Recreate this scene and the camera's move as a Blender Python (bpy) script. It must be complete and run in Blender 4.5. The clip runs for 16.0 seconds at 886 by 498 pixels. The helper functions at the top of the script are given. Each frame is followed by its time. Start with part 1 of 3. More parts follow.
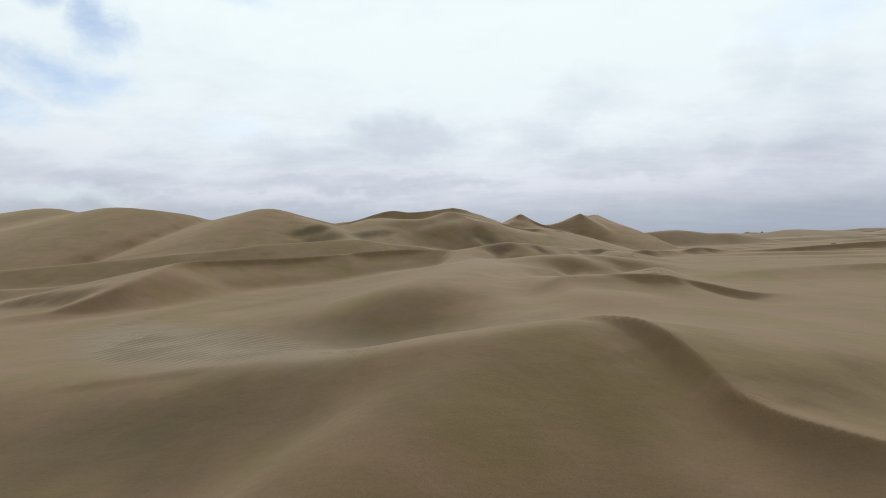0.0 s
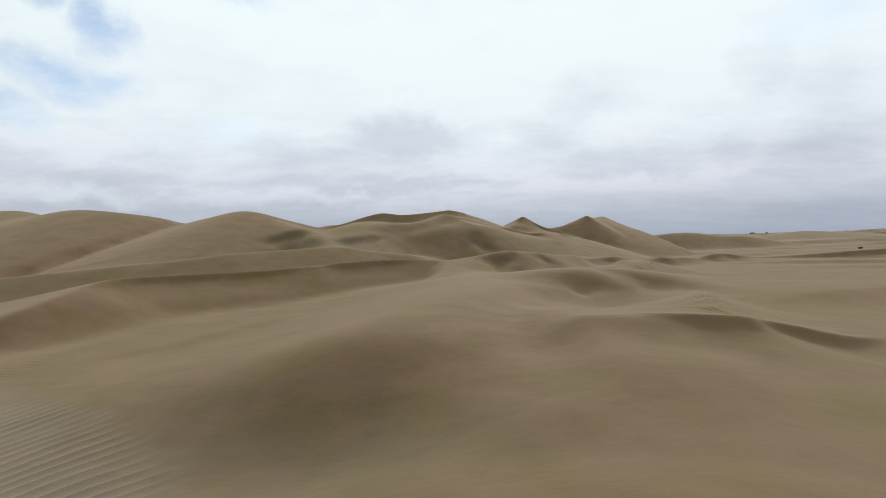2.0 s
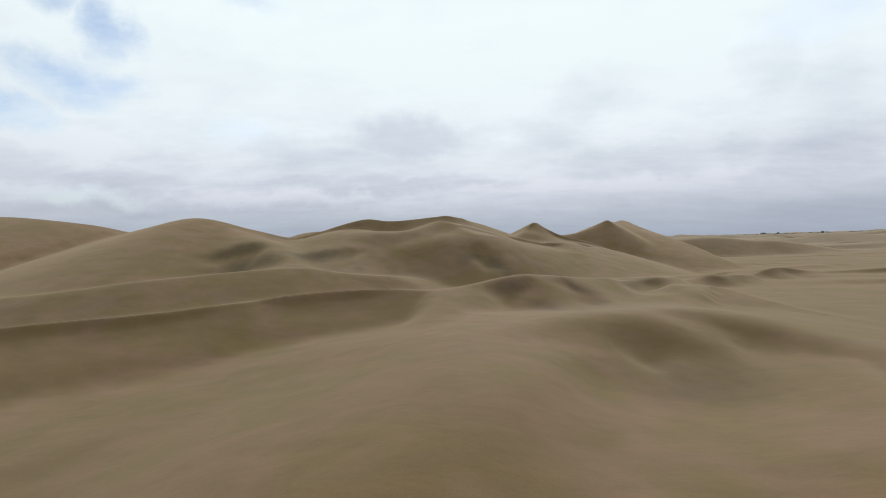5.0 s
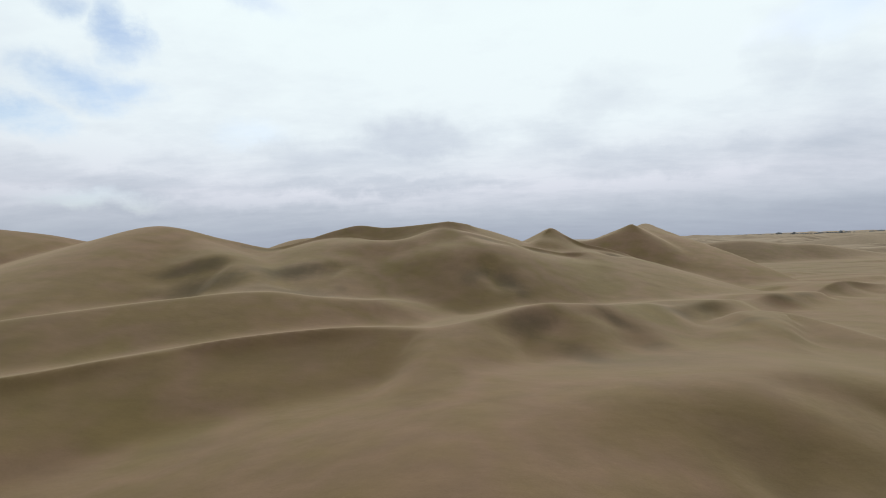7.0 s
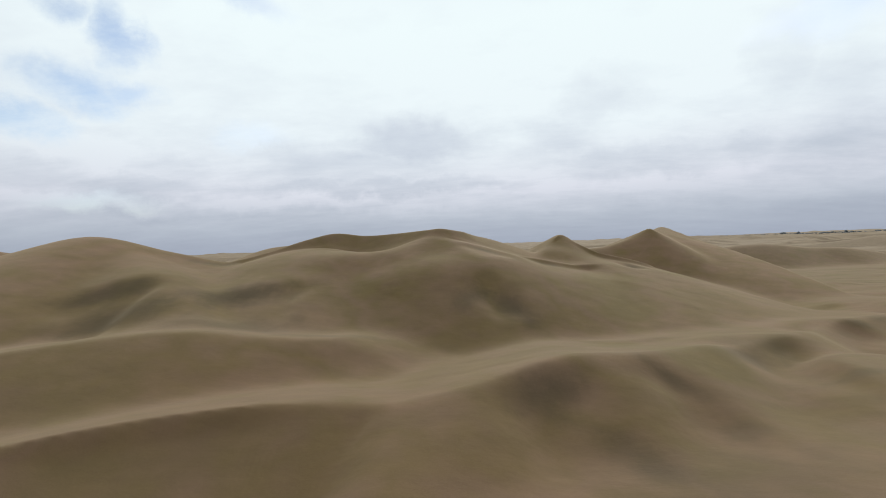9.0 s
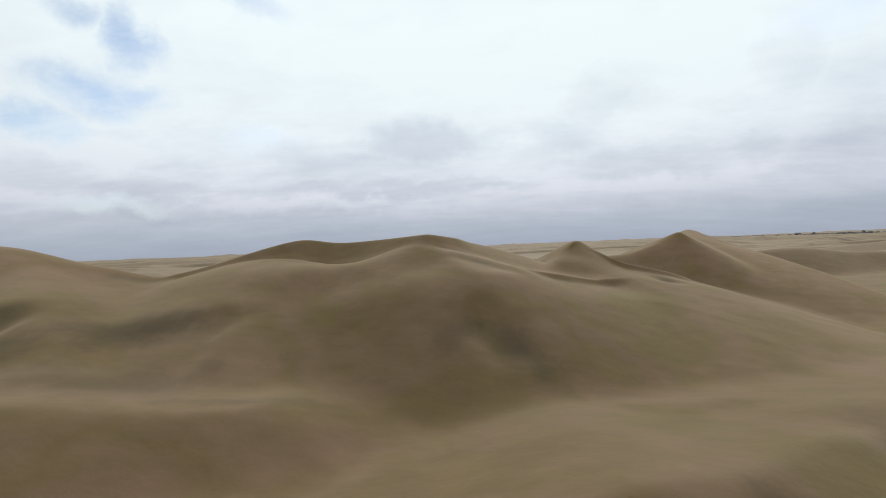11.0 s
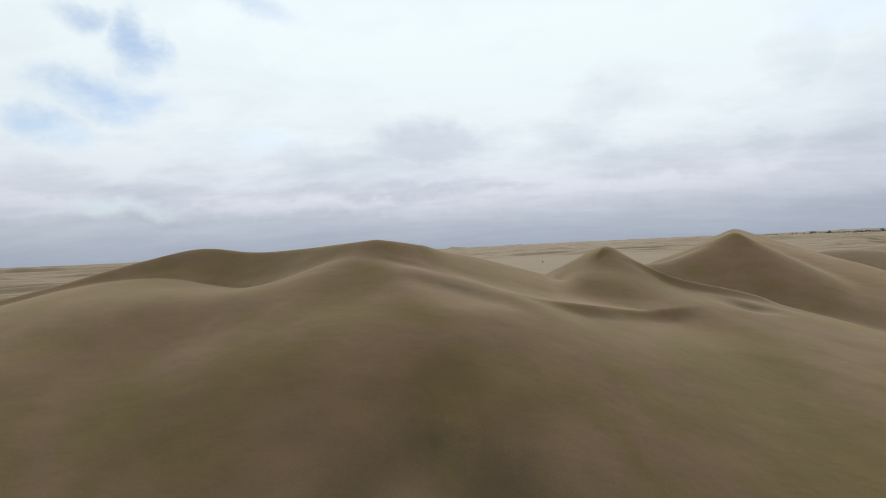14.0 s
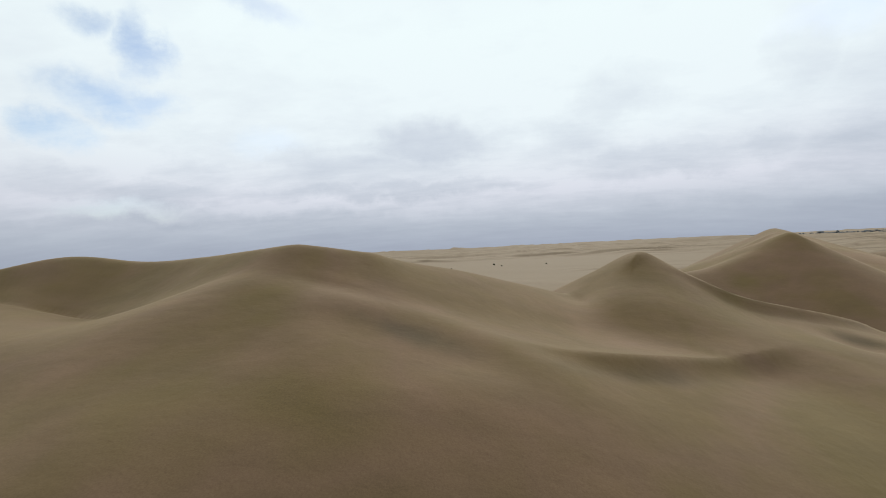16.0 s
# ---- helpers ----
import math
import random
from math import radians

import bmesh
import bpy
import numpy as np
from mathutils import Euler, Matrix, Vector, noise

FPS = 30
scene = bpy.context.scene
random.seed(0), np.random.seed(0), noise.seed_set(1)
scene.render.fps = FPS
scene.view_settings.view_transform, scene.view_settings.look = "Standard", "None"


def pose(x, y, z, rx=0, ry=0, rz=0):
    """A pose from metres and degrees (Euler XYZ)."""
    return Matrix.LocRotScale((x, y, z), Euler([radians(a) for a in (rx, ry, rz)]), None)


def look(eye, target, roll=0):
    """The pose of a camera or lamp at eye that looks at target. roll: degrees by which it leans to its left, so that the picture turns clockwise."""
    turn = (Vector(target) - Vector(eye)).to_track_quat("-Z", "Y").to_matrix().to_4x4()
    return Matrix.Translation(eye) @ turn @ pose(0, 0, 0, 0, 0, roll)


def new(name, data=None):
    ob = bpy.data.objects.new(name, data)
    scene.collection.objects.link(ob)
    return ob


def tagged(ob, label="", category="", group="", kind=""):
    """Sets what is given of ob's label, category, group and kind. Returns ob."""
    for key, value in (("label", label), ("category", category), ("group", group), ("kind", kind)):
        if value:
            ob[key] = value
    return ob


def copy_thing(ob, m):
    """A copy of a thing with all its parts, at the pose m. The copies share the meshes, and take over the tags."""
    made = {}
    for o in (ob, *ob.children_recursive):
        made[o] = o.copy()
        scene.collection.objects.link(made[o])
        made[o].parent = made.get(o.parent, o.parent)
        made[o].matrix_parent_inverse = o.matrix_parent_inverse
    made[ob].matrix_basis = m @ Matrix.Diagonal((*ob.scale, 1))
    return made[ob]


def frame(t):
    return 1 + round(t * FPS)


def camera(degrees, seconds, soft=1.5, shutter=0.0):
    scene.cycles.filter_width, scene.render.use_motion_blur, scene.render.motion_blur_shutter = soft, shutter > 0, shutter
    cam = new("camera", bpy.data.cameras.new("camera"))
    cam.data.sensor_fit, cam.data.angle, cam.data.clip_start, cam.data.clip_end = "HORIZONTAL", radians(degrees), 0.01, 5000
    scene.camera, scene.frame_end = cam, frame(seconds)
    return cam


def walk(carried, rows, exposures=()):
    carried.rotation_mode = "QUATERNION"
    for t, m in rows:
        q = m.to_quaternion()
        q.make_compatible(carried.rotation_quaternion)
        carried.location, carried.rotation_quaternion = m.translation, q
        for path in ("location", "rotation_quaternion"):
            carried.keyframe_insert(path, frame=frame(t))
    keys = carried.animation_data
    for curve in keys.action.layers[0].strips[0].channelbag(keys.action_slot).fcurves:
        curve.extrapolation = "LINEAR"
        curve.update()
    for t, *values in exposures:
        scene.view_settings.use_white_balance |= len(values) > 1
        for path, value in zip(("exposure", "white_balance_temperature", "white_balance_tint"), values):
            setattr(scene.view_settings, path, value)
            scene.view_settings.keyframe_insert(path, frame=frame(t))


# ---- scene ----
cam = camera(91.7, 16.0, soft=1.0)
# seconds, x, y, z, yaw, pitch, roll
ROWS = [
    (0, 0.22, 0.15, 10.04, -0.14, -0.95, 1.46),
    (0.5, 1.02, 5.27, 10.50, -0.13, -0.95, 1.48),
    (1, 1.91, 10.40, 11.17, -0.08, -0.96, 1.49),
    (1.5, 2.85, 15.56, 11.90, 0.01, -0.93, 1.47),
    (2, 3.72, 21.05, 12.72, 0.06, -0.94, 1.47),
    (2.5, 4.54, 26.48, 13.51, 0.13, -0.96, 1.45),
    (3, 5.33, 32.45, 14.34, 0.15, -0.98, 1.48),
    (5.5, 7.83, 65.05, 18.43, 1.00, -0.87, 1.67),
    (6, 8.18, 71.39, 19.31, 1.42, -0.85, 1.73),
    (6.5, 8.65, 77.47, 20.11, 1.61, -0.79, 1.79),
    (7, 9.15, 83.77, 20.84, 1.67, -0.75, 1.86),
    (7.5, 9.61, 89.80, 21.63, 1.70, -0.73, 1.93),
    (8, 10.08, 96.08, 22.43, 1.74, -0.67, 2.03),
    (8.5, 10.77, 102.14, 23.19, 1.74, -0.63, 2.10),
    (9, 11.62, 108.45, 23.75, 1.75, -0.57, 2.19),
    (11.5, 16.60, 141.37, 26.18, 2.88, -0.41, 2.32),
    (12, 17.69, 148.11, 26.54, 2.98, -0.40, 2.38),
    (12.5, 18.62, 154.62, 26.73, 3.04, -0.37, 2.43),
    (13, 19.47, 161.20, 26.86, 3.17, -0.32, 2.53),
    (13.5, 20.30, 167.48, 27.01, 3.30, -0.30, 2.58),
    (14, 21.05, 173.75, 27.09, 3.45, -0.26, 2.65),
    (14.5, 21.78, 179.61, 27.31, 3.65, -0.26, 2.69),
    (15, 22.43, 185.46, 27.50, 3.73, -0.22, 2.69),
    (15.5, 23.13, 191.27, 27.64, 3.76, -0.22, 2.71),
    (16, 24.05, 197.99, 27.69, 3.78, -0.18, 2.73),
]
walk(cam, [(t, pose(x, y, z, 90 + pitch, roll, yaw)) for t, x, y, z, yaw, pitch, roll in ROWS])


# ---- world, sun and exposure ----
SUN_AZ, SUN_EL = 10.0, 29.0
world = bpy.data.worlds.new("overcast_sky")
scene.world = world
world.use_nodes = True
wn, wl = world.node_tree.nodes, world.node_tree.links
wn.clear()


def wnode(kind, **values):
    n = wn.new(kind)
    for k, v in values.items():
        n.inputs[k].default_value = v
    return n


def wmath(op, a, b=None, clamp=False):
    n = wn.new("ShaderNodeMath")
    n.operation, n.use_clamp = op, clamp
    for i, v in enumerate((a, b)):
        if v is None:
            continue
        if isinstance(v, (int, float)):
            n.inputs[i].default_value = v
        else:
            wl.new(v, n.inputs[i])
    return n.outputs[0]


def wmix(fac, a, b):
    n = wn.new("ShaderNodeMix")
    n.data_type = "RGBA"
    for sock, v in zip((n.inputs[0], n.inputs[6], n.inputs[7]), (fac, a, b)):
        if isinstance(v, tuple):
            sock.default_value = (*v, 1)
        elif isinstance(v, float):
            sock.default_value = v
        else:
            wl.new(v, sock)
    return n.outputs[2]


def direction(az, el):
    a, e = radians(az), radians(el)
    return (math.sin(a) * math.cos(e), math.cos(a) * math.cos(e), math.sin(e))


def patch(az, el, wide, high, edge=1.0):
    """A soft elliptic region of the sky with torn edges, from 1 in the middle to 0 outside; its half width and height in degrees."""
    u = wmath("DIVIDE", wmath("SUBTRACT", bearing, radians(az)), radians(wide))
    v = wmath("DIVIDE", wmath("SUBTRACT", rise, radians(el)), radians(high))
    r = wn.new("ShaderNodeMapRange")
    r.interpolation_type = "SMOOTHSTEP"
    wl.new(wmath("SQRT", wmath("ADD", wmath("MULTIPLY", u, u), wmath("MULTIPLY", v, v))), r.inputs[0])
    r.inputs[1].default_value, r.inputs[2].default_value = 1 + 0.5 * edge, 1 - 0.8 * edge
    r.inputs[3].default_value, r.inputs[4].default_value = 0, 1
    return r.outputs[0]


coord = wn.new("ShaderNodeTexCoord")
split = wn.new("ShaderNodeSeparateXYZ")
wl.new(coord.outputs["Generated"], split.inputs[0])
up = split.outputs[2]
lift = wmath("ADD", wmath("MAXIMUM", up, 0.0), 0.16)
plane = wn.new("ShaderNodeCombineXYZ")
wl.new(wmath("DIVIDE", split.outputs[0], lift), plane.inputs[0])
wl.new(wmath("DIVIDE", split.outputs[1], lift), plane.inputs[1])


def clouds(scale, detail, rough, seed, stretch=1.0):
    m = wn.new("ShaderNodeMapping")
    m.inputs["Location"].default_value = (seed, seed * 1.7, seed * 0.3)
    m.inputs["Scale"].default_value = (scale, scale * stretch, 1)
    wl.new(plane.outputs[0], m.inputs[0])
    n = wnode("ShaderNodeTexNoise", Scale=1.0, Detail=detail, Roughness=rough)
    wl.new(m.outputs[0], n.inputs["Vector"])
    return n.outputs[0]


def ramp(v, *stops):
    n = wn.new("ShaderNodeValToRGB")
    e = n.color_ramp.elements
    while len(e) < len(stops):
        e.new(0.5)
    for el, (p, c) in zip(e, stops):
        el.position, el.color = p, (*c, 1)
    wl.new(v, n.inputs[0])
    return n.outputs[0]


sky = wn.new("ShaderNodeTexSky")
sky.sky_type, sky.sun_disc = "NISHITA", False
sky.sun_elevation, sky.sun_rotation = radians(SUN_EL), radians(SUN_AZ)
skyblue = wn.new("ShaderNodeVectorMath")
skyblue.operation = "SCALE"
wl.new(sky.outputs[0], skyblue.inputs[0])
skyblue.inputs[3].default_value = 0.15

big, fine = clouds(0.55, 5, 0.55, 3.1, 1.3), clouds(1.6, 6, 0.6, 7.7, 1.5)
# the cloud deck: dull blue grey low down, white above
deck = ramp(up, (0.0, (0.40, 0.45, 0.54)), (0.05, (0.50, 0.55, 0.63)), (0.12, (0.72, 0.75, 0.83)), (0.24, (0.84, 0.92, 0.96)), (0.45, (0.87, 0.97, 0.99)), (0.8, (0.79, 0.87, 0.94)))
grey = ramp(up, (0.0, (0.36, 0.40, 0.49)), (0.08, (0.45, 0.50, 0.58)), (0.2, (0.58, 0.64, 0.73)), (0.5, (0.72, 0.79, 0.87)))
mask = wmath("ADD", wmath("MULTIPLY", big, 0.65), wmath("MULTIPLY", fine, 0.35))
shade = wn.new("ShaderNodeMapRange")
shade.interpolation_type = "SMOOTHSTEP"
wl.new(mask, shade.inputs[0])
shade.inputs[1].default_value, shade.inputs[2].default_value = 0.46, 0.64
# bearing from straight ahead and rise over the horizon, torn by noise
tear = wn.new("ShaderNodeVectorMath")
tear.operation = "SUBTRACT"
torn = wnode("ShaderNodeTexNoise", Scale=9.0, Detail=8.0, Roughness=0.62)
wl.new(coord.outputs["Generated"], torn.inputs["Vector"])
wl.new(torn.outputs["Color"], tear.inputs[0])
tear.inputs[1].default_value = (0.5, 0.5, 0.5)
tearing = wn.new("ShaderNodeSeparateXYZ")
wl.new(tear.outputs[0], tearing.inputs[0])
bearing = wmath("ADD", wmath("ARCTAN2", split.outputs[0], split.outputs[1]), wmath("MULTIPLY", tearing.outputs[0], 0.16))
rise = wmath("ADD", wmath("ARCSINE", up), wmath("MULTIPLY", tearing.outputs[1], 0.11))
# grey banks under the deck
banks = ((-5.3, 13.3, 8.2, 2.1, 0.75), (-13.5, 10.2, 10.7, 2.5, 0.6), (-11.4, 7.6, 15.7, 1.0, 0.65), (-44.7, 8.2, 4.4, 1.6, 0.45), (-36.6, 7.3, 6.1, 1.3, 0.6), (-33.9, 9.6, 4.3, 1.5, 0.35), (18.1, 17.0, 4.0, 2.9, 0.4), (14.6, 13.1, 4.8, 1.9, 0.45), (23.0, 9.1, 9.3, 1.9, 0.6), (33.7, 9.3, 3.5, 1.3, 0.5), (41.3, 8.2, 4.8, 2.7, 0.55), (41.8, 14.2, 2.8, 3.5, 0.3), (37.0, 17.8, 2.3, 3.1, 0.35), (-1.7, 1.0, 59.6, 3.0, 0.6), (38.2, 1.4, 11.7, 1.8, 0.75), (-22.1, 3.8, 30.8, 1.1, 0.55), (22.2, 2.8, 8.8, 0.7, 0.4))
dull = wmath("MULTIPLY", shade.outputs[0], 0.25)
for az, el, wide, high, much in banks:
    dull = wmath("MAXIMUM", dull, wmath("MULTIPLY", patch(az, el, 1.3 * wide, 1.4 * high), 1.05 * much), True)
# bright windows in the banks
white = ((5.7, 6.3, 3.3, 0.9, 0.8), (28.2, 5.9, 5.1, 1.3, 0.9), (-45.5, 6.0, 3.5, 0.5, 0.7), (-35.1, 4.4, 3.1, 0.5, 0.5), (-17.6, 15.0, 8.3, 1.2, 0.5), (23.1, 13.4, 4.3, 1.3, 0.6))
for az, el, wide, high, much in white:
    dull = wmath("MULTIPLY", dull, wmath("SUBTRACT", 1.0, wmath("MULTIPLY", patch(az, el, wide, high), much)))
# long streaks low down, small puffs above
low = wn.new("ShaderNodeMapRange")
low.interpolation_type = "SMOOTHSTEP"
wl.new(up, low.inputs[0])
low.inputs[1].default_value, low.inputs[2].default_value, low.inputs[3].default_value, low.inputs[4].default_value = 0.12, 0.34, 1.0, 0.0
streaks = clouds(0.8, 8, 0.62, 5.2, 2.2)
puffs = clouds(3.2, 8, 0.62, 1.4, 1.3)
dull = wmath("ADD", dull, wmath("MULTIPLY", wmath("SUBTRACT", streaks, 0.5), wmath("ADD", wmath("MULTIPLY", low.outputs[0], 1.3), 0.5)))
dull = wmath("ADD", dull, wmath("MULTIPLY", wmath("SUBTRACT", puffs, 0.5), 0.75), True)
cloud = wmix(dull, deck, grey)
# breaks in the deck
gaps = ((-41.4, 17.2, 3.1, 1.3, 1.0), (-37.2, 17.2, 2.2, 0.8, 0.7), (-38.0, 22.6, 1.4, 2.0, 1.0), (-46.0, 13.4, 1.9, 1.0, 0.9), (-42.4, 23.9, 1.9, 0.9, 0.7), (-24.9, 27.9, 3.2, 0.8, 0.6), (40.3, 20.6, 3.7, 1.3, 0.55), (-24.9, 13.9, 2.9, 0.9, 0.3), (-40.5, 5.4, 3.7, 0.7, 0.3))
gap = None
for az, el, wide, high, much in gaps:
    hole = wmath("MULTIPLY", patch(az, el, 1.4 * wide, 1.5 * high, 1.2), much)
    gap = hole if gap is None else wmath("MAXIMUM", gap, hole)
gap = wmath("MULTIPLY", wmath("MULTIPLY", gap, wmath("MULTIPLY", puffs, 1.9), True), 0.88)
cloud = wmix(gap, cloud, skyblue.outputs[0])
# the deck is brighter towards the hidden sun than behind
toward = wn.new("ShaderNodeVectorMath")
toward.operation = "DOT_PRODUCT"
wl.new(coord.outputs["Generated"], toward.inputs[0])
toward.inputs[1].default_value = direction(SUN_AZ, 30)
near_sun = wn.new("ShaderNodeMapRange")
near_sun.interpolation_type = "SMOOTHSTEP"
wl.new(toward.outputs["Value"], near_sun.inputs[0])
near_sun.inputs[1].default_value, near_sun.inputs[2].default_value = -0.5, 0.75
near_sun.inputs[3].default_value, near_sun.inputs[4].default_value = 0.64, 1.0
glow = near_sun.outputs[0]
bright = wn.new("ShaderNodeVectorMath")
bright.operation = "SCALE"
wl.new(cloud, bright.inputs[0])
wl.new(glow, bright.inputs[3])
background = wnode("ShaderNodeBackground", Strength=1.0)
wl.new(bright.outputs[0], background.inputs[0])
wl.new(background.outputs[0], wn.new("ShaderNodeOutputWorld").inputs[0])

sun = new("sun", bpy.data.lights.new("sun", "SUN"))
sun.data.energy, sun.data.angle, sun.data.color = 1.35, radians(18), (1.0, 0.96, 0.9)
sun.matrix_world = look(Vector(direction(SUN_AZ, SUN_EL)) * 100, (0, 0, 0))
scene.view_settings.exposure = 0.0


# ---- materials ----
class Nodes:
    """A small helper that chains shader nodes."""

    def __init__(self, name, roughness):
        self.mat = bpy.data.materials.new(name)
        self.mat.use_nodes = True
        self.tree = self.mat.node_tree
        self.bsdf = self.tree.nodes["Principled BSDF"]
        self.bsdf.inputs["Roughness"].default_value = roughness
        self.bsdf.inputs["Specular IOR Level"].default_value = 0.12
        self.bsdf.inputs["Specular Tint"].default_value = (1.0, 0.88, 0.68, 1)
        self.where = self.tree.nodes.new("ShaderNodeNewGeometry").outputs["Position"]

    def link(self, a, b):
        self.tree.links.new(a, b)

    def noise(self, scale, detail=4, rough=0.55, squash=(1, 1, 1)):
        m = self.tree.nodes.new("ShaderNodeMapping")
        m.inputs["Scale"].default_value = squash
        self.link(self.where, m.inputs[0])
        n = self.tree.nodes.new("ShaderNodeTexNoise")
        n.inputs["Scale"].default_value, n.inputs["Detail"].default_value, n.inputs["Roughness"].default_value = scale, detail, rough
        self.link(m.outputs[0], n.inputs["Vector"])
        return n.outputs[0]

    def ramp(self, v, *stops):
        n = self.tree.nodes.new("ShaderNodeValToRGB")
        e = n.color_ramp.elements
        while len(e) < len(stops):
            e.new(0.5)
        for el, (p, c) in zip(e, stops):
            el.position, el.color = p, (*c, 1)
        self.link(v, n.inputs[0])
        return n.outputs[0]

    def mix(self, fac, a, b, how="MIX"):
        n = self.tree.nodes.new("ShaderNodeMix")
        n.data_type, n.blend_type = "RGBA", how
        for sock, v in zip((n.inputs[0], n.inputs[6], n.inputs[7]), (fac, a, b)):
            if isinstance(v, tuple):
                sock.default_value = (*v, 1)
            elif isinstance(v, (int, float)):
                sock.default_value = v
            else:
                self.link(v, sock)
        return n.outputs[2]

    def bump(self, height, strength, distance, before=None):
        n = self.tree.nodes.new("ShaderNodeBump")
        n.inputs["Strength"].default_value, n.inputs["Distance"].default_value = strength, distance
        self.link(height, n.inputs["Height"])
        if before:
            self.link(before, n.inputs["Normal"])
        return n.outputs[0]

    def done(self, colour, normal=None):
        self.link(colour, self.bsdf.inputs["Base Color"])
        if normal:
            self.link(normal, self.bsdf.inputs["Normal"])
        return self.mat


# dark heavy sand, with the shade of some dune faces and hollows painted in
DARK_SAND_AND_SHADE = [(-60, 195, 13, 4.2, 30, 0.6), (-37, 201, 17, 6, 33, 0.72), (-52, 187, 15, 6, 25, 0.55), (14, 203, 8.5, 3.8, 42, 0.52), (24, 201, 9.5, 4.4, -52, 0.64), (-58, 228, 9, 2.4, 12, 0.5), (-104, 227, 8, 2.6, 25, 0.5), (19, 228.4, 7, 2.0, -10, 0.6), (37, 231.5, 10, 1.5, 28, 0.45), (70.5, 252.5, 4.5, 2.2, -30, 0.6), (-12, 184, 12, 2.2, 16, 0.45),
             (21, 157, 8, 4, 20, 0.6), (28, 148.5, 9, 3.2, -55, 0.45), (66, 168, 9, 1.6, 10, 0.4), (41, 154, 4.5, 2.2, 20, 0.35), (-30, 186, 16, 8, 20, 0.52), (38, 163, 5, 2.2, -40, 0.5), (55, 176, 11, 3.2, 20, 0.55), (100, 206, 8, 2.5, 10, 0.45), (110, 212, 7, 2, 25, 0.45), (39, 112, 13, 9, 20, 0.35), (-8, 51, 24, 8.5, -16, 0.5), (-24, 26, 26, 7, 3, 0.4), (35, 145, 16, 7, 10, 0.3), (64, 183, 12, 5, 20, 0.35)]


